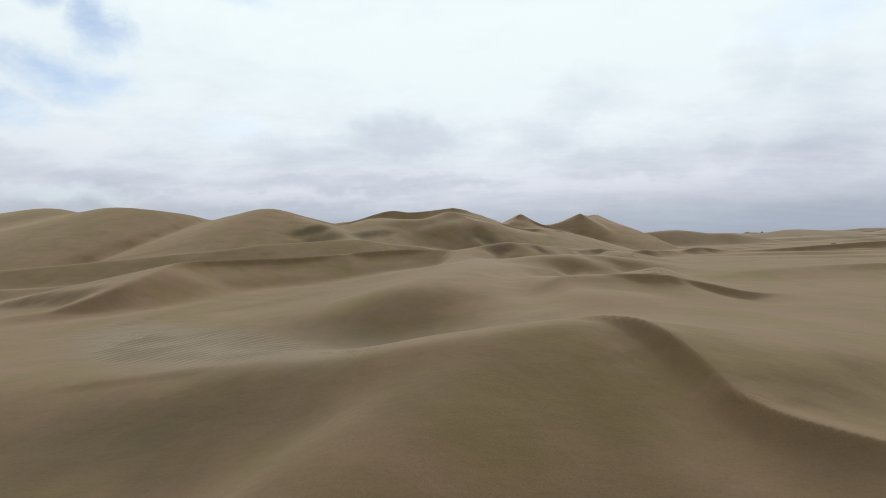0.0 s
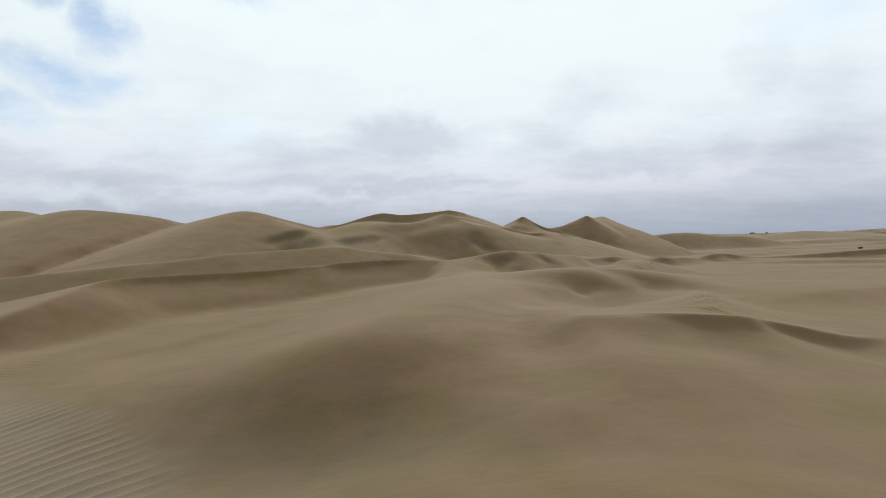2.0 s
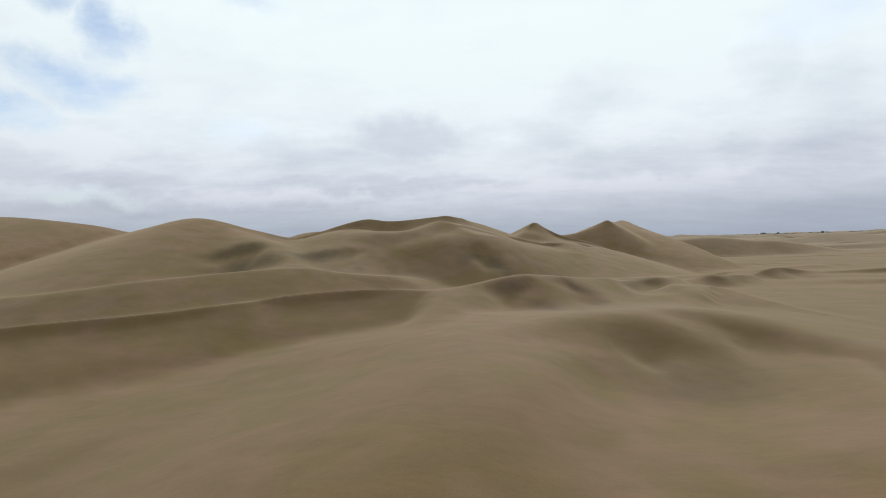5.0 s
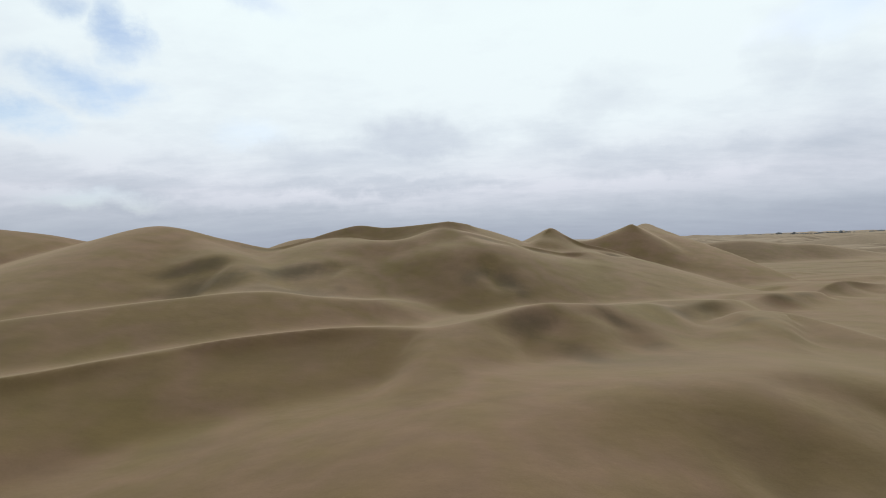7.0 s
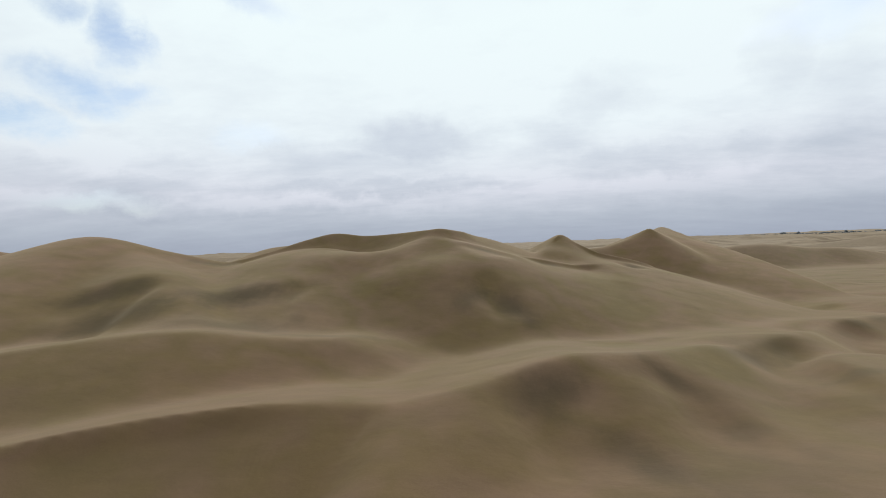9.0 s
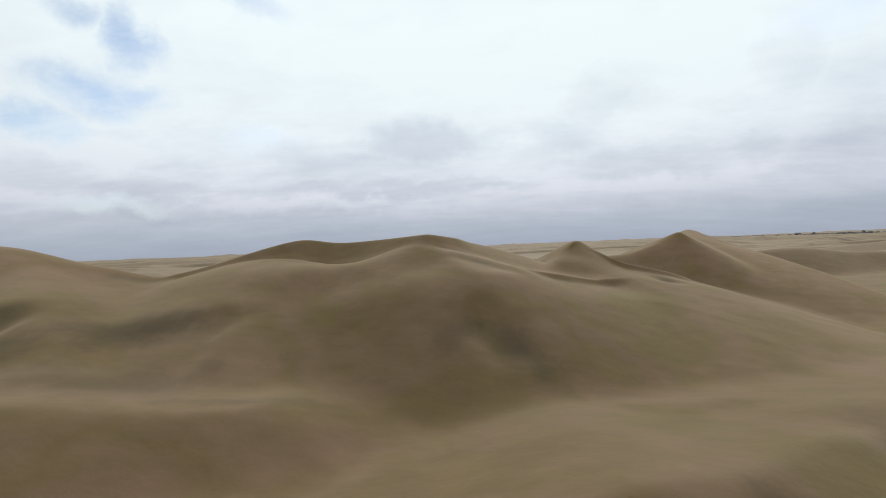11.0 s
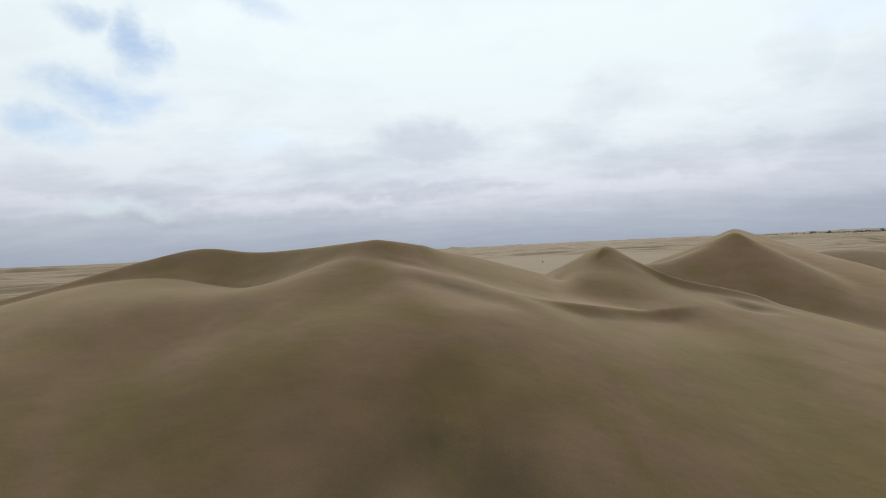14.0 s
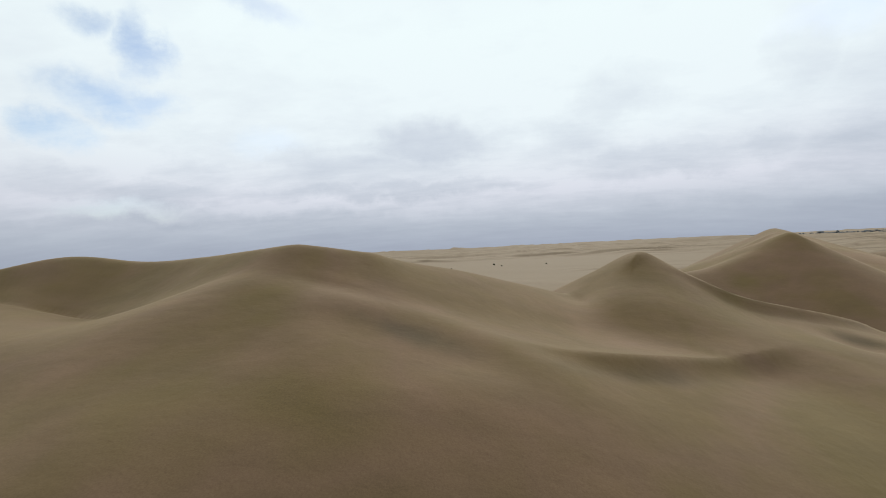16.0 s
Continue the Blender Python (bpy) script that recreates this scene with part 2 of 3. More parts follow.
def sand_material():
    s = Nodes("desert_sand", 0.9)
    s.bsdf.inputs["Sheen Weight"].default_value, s.bsdf.inputs["Sheen Roughness"].default_value = 0.26, 0.42
    s.bsdf.inputs["Sheen Tint"].default_value = (1.0, 0.82, 0.56, 1)
    # broad drifts of redder, browner and more olive sand
    wide = s.ramp(s.noise(0.035, 4, 0.55), (0.36, (0.146, 0.106, 0.042)), (0.46, (0.178, 0.117, 0.065)), (0.55, (0.153, 0.108, 0.047)), (0.66, (0.191, 0.127, 0.072)))
    wide = s.mix(1.0, wide, s.ramp(s.noise(0.011, 3, 0.5), (0.35, (0.97, 0.965, 0.98)), (0.65, (1.09, 1.01, 1.10))), "MULTIPLY")
    streak = s.ramp(s.noise(0.35, 5, 0.6, (0.5, 1, 1)), (0.3, (0.89, 0.89, 0.90)), (0.7, (1.08, 1.07, 1.06)))
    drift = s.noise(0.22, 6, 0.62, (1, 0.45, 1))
    grain = s.ramp(s.noise(9, 3, 0.7), (0.25, (0.86, 0.86, 0.86)), (0.75, (1.12, 1.12, 1.12)))
    # coarse pale sand left behind on the flat between the dunes
    m = s.tree.nodes.new("ShaderNodeMapping")
    m.vector_type = "TEXTURE"
    m.inputs["Location"].default_value = (-29, 48.5, 0)
    m.inputs["Rotation"].default_value = (0, 0, radians(-33))
    m.inputs["Scale"].default_value = (31, 10, 1000)
    s.link(s.where, m.inputs[0])
    d = s.tree.nodes.new("ShaderNodeVectorMath")
    d.operation = "LENGTH"
    s.link(m.outputs[0], d.inputs[0])
    torn = s.tree.nodes.new("ShaderNodeMath")
    torn.operation = "MULTIPLY_ADD"
    s.link(s.noise(0.12, 5, 0.6), torn.inputs[0])
    torn.inputs[1].default_value = 0.9
    s.link(d.outputs["Value"], torn.inputs[2])
    lag_edge = s.tree.nodes.new("ShaderNodeMapRange")
    s.link(torn.outputs[0], lag_edge.inputs[0])
    lag_edge.inputs[1].default_value, lag_edge.inputs[2].default_value, lag_edge.inputs[3].default_value, lag_edge.inputs[4].default_value = 0.95, 1.5, 0.75, 0.0
    # the base colour turns paler between y 330 and 520
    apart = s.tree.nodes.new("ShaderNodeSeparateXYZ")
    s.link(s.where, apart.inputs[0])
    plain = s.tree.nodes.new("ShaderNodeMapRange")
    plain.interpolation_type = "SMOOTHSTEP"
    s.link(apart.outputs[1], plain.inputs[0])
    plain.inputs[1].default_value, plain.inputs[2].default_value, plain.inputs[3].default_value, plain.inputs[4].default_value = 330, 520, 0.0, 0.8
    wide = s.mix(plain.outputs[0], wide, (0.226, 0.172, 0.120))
    body = s.mix(lag_edge.outputs[0], wide, (0.205, 0.165, 0.122))
    # drifts of dark heavy sand that the wind has sorted out, and painted shade of dune faces: x, y, half length, half
    # width, turn, strength
    for x, y, long, wide_, turn, much in DARK_SAND_AND_SHADE:
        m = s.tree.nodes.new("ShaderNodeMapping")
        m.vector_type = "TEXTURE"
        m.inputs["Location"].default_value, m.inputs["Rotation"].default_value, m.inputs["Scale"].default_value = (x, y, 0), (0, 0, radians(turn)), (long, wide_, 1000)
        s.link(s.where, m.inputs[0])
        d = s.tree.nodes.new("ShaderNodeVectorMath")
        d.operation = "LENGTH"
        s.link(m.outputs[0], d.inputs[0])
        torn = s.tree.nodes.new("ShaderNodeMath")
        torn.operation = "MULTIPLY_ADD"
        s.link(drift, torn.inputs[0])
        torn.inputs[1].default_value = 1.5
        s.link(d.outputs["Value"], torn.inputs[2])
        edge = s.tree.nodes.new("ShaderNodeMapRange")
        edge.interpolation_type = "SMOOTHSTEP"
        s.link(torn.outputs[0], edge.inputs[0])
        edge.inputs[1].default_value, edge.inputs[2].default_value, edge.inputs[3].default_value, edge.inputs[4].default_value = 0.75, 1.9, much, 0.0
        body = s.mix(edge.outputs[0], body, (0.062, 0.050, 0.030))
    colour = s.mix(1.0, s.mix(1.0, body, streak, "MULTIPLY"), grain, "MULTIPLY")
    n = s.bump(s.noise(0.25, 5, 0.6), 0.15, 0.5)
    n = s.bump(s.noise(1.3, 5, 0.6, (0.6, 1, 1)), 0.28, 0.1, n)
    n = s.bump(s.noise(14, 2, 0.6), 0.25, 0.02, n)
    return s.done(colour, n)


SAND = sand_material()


# ---- the dune field ----
def spline(points, steps=10):
    """A smooth crest through (x, y, z) points."""
    p = np.array(points, float)
    p = np.vstack([2 * p[0] - p[1], p, 2 * p[-1] - p[-2]])
    u = np.linspace(0, 1, steps, endpoint=False)[:, None]
    out = []
    for a, b, c, d in zip(p[:-3], p[1:-2], p[2:-1], p[3:]):
        out.append(0.5 * (2 * b + (c - a) * u + (2 * a - 5 * b + 4 * c - d) * u**2 + (3 * b - a - 3 * c + d) * u**3))
    return np.vstack(out + [p[-2:-1]])


def step(v, a, b):
    """Smooth step from 0 at a to 1 at b."""
    u = np.clip((v - a) / (b - a), 0, 1)
    return u * u * (3 - 2 * u)


def ridge(x, y, crest, left, right, reach=90.0):
    """Height of a dune with a curved crest. left, right: (slope, roundness) of the faces as one walks along the crest."""
    if len(crest[0]) == 5:
        return brow(x, y, crest, left, right)
    c = spline(crest)
    z = np.full(x.shape, -80.0)
    wear = (1.2, 4.2) if reach <= 60 else (2.5, 7.5)
    reach = max(reach, 8 + (c[:, 2].max() + 6) / min(left[0], right[0], 0.3) if min(left[0], right[0]) > 0.15 else reach)
    near = (x > c[:, 0].min() - reach) & (x < c[:, 0].max() + reach) & (y > c[:, 1].min() - reach) & (y < c[:, 1].max() + reach)
    qx, qy = x[near], y[near]
    best, side, top = np.full(qx.shape, 1e12), np.zeros(qx.shape), np.zeros(qx.shape)
    for a, b in zip(c[:-1], c[1:]):
        ex, ey = b[0] - a[0], b[1] - a[1]
        u = np.clip(((qx - a[0]) * ex + (qy - a[1]) * ey) / (ex * ex + ey * ey + 1e-9), 0, 1)
        dx, dy = qx - a[0] - u * ex, qy - a[1] - u * ey
        d2 = dx * dx + dy * dy
        turn = (ex * dy - ey * dx) / (math.hypot(ex, ey) + 1e-9) / (np.sqrt(d2) + 1e-6)
        # past a bend two stretches are equally near: the one faced more squarely rules
        m = (d2 < best - 1e-6) | ((d2 < best + 1e-6) & (np.abs(turn) > np.abs(side)))
        best = np.where(m, d2, best)
        side = np.where(m, turn, side)
        top = np.where(m, a[2] + u * (b[2] - a[2]), top)
    d = np.sqrt(best)
    w = step(side, -1, 1)
    slope = right[0] + (left[0] - right[0]) * w
    rnd = right[1] + (left[1] - right[1]) * w
    z[near] = top - slope * (np.sqrt(d * d + rnd * rnd) - rnd)
    close, facing = np.zeros(x.shape), np.zeros(x.shape)
    facing[near] = side
    close[near] = 1 - step(d, *wear) if min(left[1], right[1]) < 3 else 0.0
    return z, close, facing


def brow(x, y, crest, left, right):
    """Height of a wide dune face under a brow that runs along x. crest: (x, y, z, slope in front, slope behind); left: (length of the shelf behind, slope past it), right: (roundness, 0)."""
    c = spline(crest)
    inside = (x > c[0, 0]) & (x < c[-1, 0])
    line, top, front, back = (np.interp(x, c[:, 0], c[:, k]) for k in (1, 2, 3, 4))
    d = y - line
    near = front * (np.sqrt(d * d + right[0] ** 2) - right[0])
    far = back * np.maximum(d, 0) + left[1] * np.maximum(d - left[0], 0)
    # both ends run out
    ends = 30 * (1 - step(x, c[0, 0], c[0, 0] + 10)) ** 2 + 30 * step(x, c[-1, 0] - 12, c[-1, 0]) ** 2
    z = np.where(inside, top - np.where(d < 0, near, far) - ends, -80.0)
    close = np.where(inside, 1 - step(np.abs(d), 1.5, 5), 0)
    return z, close, np.where(d < 0, -1.0, 1.0)


def bump(x, y, cx, cy, rx, ry, turn):
    """A smooth elliptic bump of height 1, or a hollow where it is taken away."""
    c, s = math.cos(radians(turn)), math.sin(radians(turn))
    u, v = ((x - cx) * c + (y - cy) * s) / rx, ((y - cy) * c - (x - cx) * s) / ry
    return np.exp(-u * u - v * v)


DUNES = []


def dune(label, crest, left, right, reach=90.0, name="sand_dune", group="dunes of the field"):
    DUNES.append((label, crest, left, right, reach, name, group))


dune("low rounded dune with a curving crest and shaded near face", [(-80, 40, -3), (-37, 37, -1.5), (-25, 36, -0.6), (-16, 34, 0.6), (-9.5, 32.5, 1.4), (-3, 31.5, 2.5), (3, 32, 3.2), (9, 33, 3.8), (14, 33.6, 3.7), (20, 34.5, 2.6), (30, 37, 0), (42, 40, -2.5)], (0.13, 2), (0.4, 1.5), 90)
dune("sharp sand ridge beside a shaded hollow", [(13, 33.2, 3.7), (16, 31, 3.0), (16.4, 28, 2.3), (16, 25, 1.6), (16.4, 22, 1.0), (18.3, 20, 0.6), (21.5, 18.4, 0.1), (27, 16, -0.8), (40, 11, -2.5)], (0.1, 1.5), (0.38, 1.2), 60)
dune("soft sand spur on the shaded face of a low dune", [(3, 30, 2.5), (0.5, 26, 1.7), (-2.5, 22, 0.9), (-5, 18, 0.1), (-9, 10, -2)], (0.3, 3), (0.42, 3), 60)
dune("broad smooth whaleback of brown sand", [(-14, 54, -0.6), (-6, 66, 2.0), (2, 80, 4.2), (7, 95, 4.7), (10, 115, 4.6), (12, 135, 4.3)], (0.22, 5), (0.2, 5))
dune("broad sand shoulder beside the whaleback dune", [(8, 118, 4), (25, 128, 4.6), (38, 132, 4.6), (52, 137, 4.3), (59, 133, 3.4), (66, 120, 1.2), (74, 104, -0.5)], (0.12, 3), (0.33, 3))
dune("small crescent dune with a shaded slip face", [(20, 69, 2.4), (29, 67, 3.2), (36, 66.5, 3.3), (42, 70, 2.2), (52, 74, 0.4), (66, 74, -1.5)], (0.12, 1), (0.32, 1.2), 60)
dune("narrow ridge of rough trampled sand", [(37, 75, 3.6), (40, 81, 3.9), (46, 91, 3.7), (54, 106, 1.8), (62, 118, 0)], (0.2, 2), (0.4, 0.8), 60)
dune("long dune with a sharp crest and dark slip face", [(-92, 66, -5), (-79, 75, -3.6), (-75, 78, -2.4), (-71, 81, -0.4), (-66, 89, 2.6), (-66, 101, 4.9), (-67.5, 113, 6.2), (-63, 121, 6.3), (-56, 127.5, 6.2), (-45, 134.5, 6.2), (-34, 143, 6.6), (-21, 149.5, 7.4), (-5, 153, 7.5), (6, 154, 6.6)], (0.2, 2), (0.46, 0.5), 90)
dune("winding low dune with several shaded hollows", [(-6, 151, 5, 0.12, 0.1), (2, 153, 6.3, 0.14, 0.1), (8, 155, 7.2, 0.18, 0.12), (14, 157, 8, 0.3, 0.15), (20, 160.5, 8.8, 0.5, 0.16), (25, 163, 9.1, 0.55, 0.16), (30, 165, 8.7, 0.36, 0.16), (34, 166, 8.3, 0.42, 0.16), (38, 168.5, 7.8, 0.48, 0.16), (43, 172, 7.2, 0.26, 0.16), (50, 176, 6.9, 0.34, 0.16), (57, 180, 6.5, 0.46, 0.16), (66, 185, 5.7, 0.46, 0.14), (75, 190, 5, 0.3, 0.12), (86, 200, 4.5, 0.42, 0.12), (97, 207, 3.8, 0.55, 0.12), (117, 217, 2.6, 0.5, 0.12), (130, 224, 0.5, 0.3, 0.1)], (30, 0.1), (1.6, 0))
dune("slanting sand ridge at the edge of the plateau", [(66, 175, 4.8), (80, 177.5, 3.3), (84, 160, 1.2), (87, 140, -0.3), (90, 120, -2)], (0.35, 1), (0.12, 2))
dune("low pale dune at the foot of the great dune", [(-200, 95, 0), (-133, 130, 4.7), (-95, 148, 7.8), (-78, 151, 9), (-64, 156, 10.5), (-48, 167, 11.5), (-33, 174, 11.8), (-20, 178, 9.6), (-10, 181, 8.4)], (0.13, 3), (0.42, 1.0))
dune("great sand dune with rounded summits", [(-330, 285, 30.6), (-247, 266, 36.7), (-205, 246, 32.2), (-172, 232, 33), (-142, 237, 29.2), (-129, 245, 25.6), (-108, 232, 27.6), (-89, 226, 29.8), (-70, 228, 24.8), (-54, 231, 20.8)], (0.45, 4), (0.33, 4), 160)
dune("great sand dune with a bowl below its summit", [(-54, 231, 20.8), (-45, 237, 23.4), (-36, 246, 26.9), (-28, 250.5, 28.7), (-18, 251, 27.6), (-8, 247.5, 27.8), (0, 242.5, 28.2), (7, 239.3, 28.4), (13, 241, 27.4)], (0.5, 2.5), (0.7, 0.8), 120)
dune("broad smooth sand face below the summit bowl", [(-58, 224, 17, 0.3, 0.4), (-46, 234, 21.6, 0.3, 0.4), (-38, 239.5, 23.6, 0.3, 0.4), (-30, 241.5, 23.8, 0.3, 0.4), (-22, 240.8, 22.6, 0.31, 0.5), (-14, 239.2, 21.5, 0.35, 0.5), (-8, 237.6, 22.2, 0.4, 0.5), (0, 236.4, 25.1, 0.5, 0.4), (6, 234.6, 26.2, 0.56, 0.2), (12, 232.2, 25, 0.57, 0.1), (20, 229.6, 22.6, 0.57, 0.05), (30, 230, 19.6, 0.52, 0.05), (40, 235.5, 17.4, 0.44, 0.05), (50, 240.5, 15.2, 0.38, 0.05), (62, 246.5, 13, 0.4, 0.1), (72, 251.3, 11.8, 0.43, 0.2), (90, 257, 7, 0.43, 0.4)], (13, 0.6), (8, 0))
dune("curving saddle crest of brown sand", [(7, 240, 28.3), (11.5, 241, 27.4), (16, 243.5, 26.4), (22, 248, 25), (28, 252.5, 23.1), (33, 256.5, 21.5), (38, 260, 19.8)], (0.45, 1), (0.52, 1.5))
dune("pointed sand dune with a curved shaded crest", [(26, 272, 9), (36, 268, 17.5), (42.7, 266, 22.4), (49, 264, 25.6), (52.6, 260.5, 22), (58.8, 258.5, 19.2), (66, 258.5, 17.3), (73, 260, 15.6), (81, 264.5, 13.2), (88, 271, 10)], (0.4, 0.8), (0.28, 2.0))
dune("smooth sand saddle between two pointed dunes", [(48.8, 264, 25), (52, 278, 21), (58, 291, 20), (75, 297, 20), (90, 302, 23.5)], (0.45, 2), (0.66, 3))
dune("steep sand peak with a sharp summit edge", [(127, 351, 28.2), (111, 326, 27), (98, 303, 27.2)], (0.62, 0.7), (0.62, 0.7), 120)
dune("sharp straight ridge falling from a steep sand peak", [(98, 303, 27.2), (111, 306.5, 18.5), (122, 310, 11), (132, 313, 4), (140, 316, -1)], (0.36, 0.8), (0.65, 0.7), 120)
dune("rear ridge of the steep sand peak", [(112, 330, 26.8), (127, 350, 28.4), (141, 345, 19), (155, 340, 9), (169, 335, -1)], (0.5, 1), (0.32, 0.8), 120)
dune("low crescent dune on the pale plain", [(120, 222, 1.2), (136, 232, 3.2), (147, 239, 2.8), (165, 240, 0.5)], (0.1, 2), (0.45, 0.6))
dune("long low dune with a dark crest line", [(125, 226, -0.8), (162, 238, 0.6), (195, 240, 1.6), (222, 242, 2.8), (253, 245, 3.8), (320, 250, 3), (400, 270, 0)], (0.05, 2), (0.4, 0.6), 120)
dune("low shaded dune on the pale plain", [(55, 95, -1), (72, 104, 1), (88, 105, 1.7), (108, 105, 1.9), (150, 110, 2), (230, 125, 0)], (0.06, 3), (0.24, 1.5))
dune("dune behind the steep sand peak", [(150, 430, 3), (172, 424, 9), (198, 420, 13.8), (230, 420, 15.6), (262, 420, 12), (286, 420, 11), (335, 425, 3)], (0.2, 3), (0.5, 1.5), 120)
dune("distant brown sand hill", [(410, 650, 4), (470, 630, 11), (506, 621, 15.2), (545, 600, 12), (610, 590, 7)], (0.25, 4), (0.25, 6), 150)
dune("distant brown sand hill", [(560, 560, 7), (640, 580, 16), (720, 600, 21), (900, 600, 24)], (0.2, 8), (0.2, 8), 250)
dune("sand dune behind the saddle of the great dune", [(-110, 325, 16), (-69, 308, 26), (-35, 312, 19)], (0.4, 3), (0.38, 4))
dune("sand spur below a rounded summit", [(-82, 224, 27), (-66, 212, 22.5), (-55, 201, 19.3), (-47, 194, 16), (-40, 186, 12.5)], (0.3, 4), (0.38, 4))
dune("low pale dune behind the long sharp crest", [(-190, 112, -2), (-121, 118, -0.2), (-105, 118, 0.4), (-92, 119, 1.6), (-80, 124, 2)], (0.12, 1.5), (0.4, 0.7))
dune("low pale dune behind the long sharp crest", [(-160, 92, -4), (-103, 98, -4.2), (-92, 99, -3.2), (-82, 101, -2.2)], (0.08, 2), (0.35, 0.7))
dune("sand bench between two great dunes", [(-62, 205, 17.5), (-48, 211, 15.8), (-36, 213, 15.8)], (0.2, 4), (0.46, 4))

# hollows that the wind has scooped, and swells where depth is negative: x, y, two radii, turn, depth
HOLLOWS = [(12, 42, 7, 5, 10, 0.5), (-5, 50, 22, 9, -16, 1.5), (37, 104, 17, 13, 25, 1.7), (66, 150, 14, 8, 40, 0.8)]
SWELLS = [(-15, 227, 13, 9, 0, 2.6), (7, 225, 7, 8, 0, -1.6), (-4, 212, 12, 8, 0, 1.2), (42, 250, 9, 6, 20, 1.2), (-3, 68, 16, 9, -10, 0.6)]

# lips that the wind has cut into the slopes: line, depth, width of the face, width over which the ground comes back, sharp crest or not
SCARPS = []


def lip(line, depth, wide, back, sharp):
    SCARPS.append((line, depth, wide, back, sharp))


lip([(-36, 143.5), (-25.8, 147.2), (-17.2, 150.3), (-9, 152.3), (-1, 152.6)], 0.9, 1.8, 11, True)
lip([(-66, 98), (-67.3, 106), (-66.8, 114), (-63, 120.8), (-56, 127.2), (-45, 134.2), (-36, 141.2), (-28, 146)], 0.9, 2.0, 11, True)
lip([(-17, 175.5), (-10, 177.3), (-4, 178.6), (1, 179)], 0.39, 1.8, 12, False)
lip([(-72, 187), (-66, 194), (-60, 198.2), (-52, 201.5), (-46, 200)], 1.56, 6.5, 28, False)
lip([(-47, 196), (-39.7, 202), (-33, 207), (-25, 210.8), (-18, 209)], 1.1, 6, 28, False)
lip([(9, 201), (12.5, 207), (16, 211), (19.5, 212), (23, 209), (26.5, 203), (29, 196)], 1.7, 6.5, 30, False)
lip([(32, 192), (36.7, 190.6), (42, 190.2), (48, 191), (56, 191)], 0.45, 2.5, 18, False)
lip([(10, 227.5), (13, 229.6), (16.5, 230.8), (20, 231), (24, 230), (27, 227.5), (29.5, 222)], 1.1, 2.4, 14, False)
lip([(24, 231), (29, 230.6), (36, 233), (42, 236.5), (50, 241), (60, 246)], 0.9, 2.2, 12, True)
lip([(49.5, 263), (52.6, 260.3), (58.8, 258.3), (66, 258.3), (73, 259.8), (80, 263.5), (86, 268)], 1.1, 2.4, 12, True)
lip([(61, 250), (65, 253), (70, 254.5), (73, 251), (74, 246)], 1.04, 3, 16, False)
lip([(10, 154), (15.7, 157.8), (20.8, 160.3), (25, 161), (28.5, 158), (30, 153)], 1.4, 5.5, 28, False)
lip([(31, 161), (34, 164), (37, 165.2), (39.5, 163), (40.5, 159)], 0.91, 3.4, 18, False)
lip([(46, 178.5), (52, 182), (57, 184.5), (63, 186), (70, 185.5), (75, 182)], 1.43, 5, 28, False)
lip([(70, 196), (80, 202), (90, 206), (97, 206.5), (102, 203), (104, 198)], 1.3, 4, 28, False)
lip([(23, 71), (26, 68.5), (29.1, 67.2), (32, 66.4), (36, 67), (39.5, 69), (43, 69.4), (49, 70), (58, 72)], 0.9, 1.8, 10, True)
lip([(9, 36), (13, 34.5), (15.4, 32.4), (16.2, 29.5), (16.2, 26), (16, 23.5), (16.7, 21.6), (18.3, 20.2), (21, 19), (25, 17.4)], 0.9, 1.5, 6, True)
lip([(25, 121), (30, 124), (36, 125.5), (41, 125), (44.5, 121), (45.5, 114)], 1.3, 7, 34, False)
lip([(38, 133), (45, 133.5), (51, 132.5), (56, 129), (60, 124), (63, 118)], 0.65, 3, 20, False)
lip([(1, 29), (-2.5, 26.6), (-5, 24), (-8.5, 20), (-11, 15)], 0.33, 2.6, 10, False)
lip([(-48, 75), (-38, 79.5), (-34, 86), (-29.9, 95), (-24, 104)], 0.39, 3, 20, False)
lip([(14.5, 45), (14.5, 52), (14.2, 60), (13.6, 70), (12.8, 80), (9, 88)], -1.5, 5, 24, False)
lip([(-26, 56), (-14, 60), (-4, 61.5), (6, 60.5), (13, 57), (18, 52)], 0.7, 10, 14, False)
lip([(112, 238), (118, 240), (124, 239.5), (127, 235)], 0.65, 2, 12, False)
lip([(-52, 36), (-38, 34.5), (-25, 32.5), (-15, 30.5), (-7, 29.5)], 1.1, 6.0, 16, False)
lip([(-84, 71), (-76, 77), (-71, 81), (-66.5, 88), (-65.5, 95), (-66, 102)], 0.9, 5.0, 15, False)
lip([(7, 74), (10, 84), (15, 98), (22, 111), (32, 120)], 1.0, 4.5, 11, False)
lip([(-70, 227), (-62, 230.5), (-55, 231.5), (-48, 229)], 0.9, 3.0, 14, False)
lip([(150, 236.5), (180, 240), (222, 242), (253, 245), (300, 249), (340, 256)], 1.4, 4.0, 22, True)
lip([(122, 223), (132, 229.5), (140, 234.5), (148, 239), (158, 240.5)], 1.0, 3.0, 16, True)
lip([(80, 104.5), (95, 105), (110, 105.3), (140, 108.5), (180, 115)], 0.7, 4.0, 20, True)
lip([(-33, 34), (-27, 34.2), (-21, 34.2), (-15, 33)], 0.14, 0.8, 4, True)


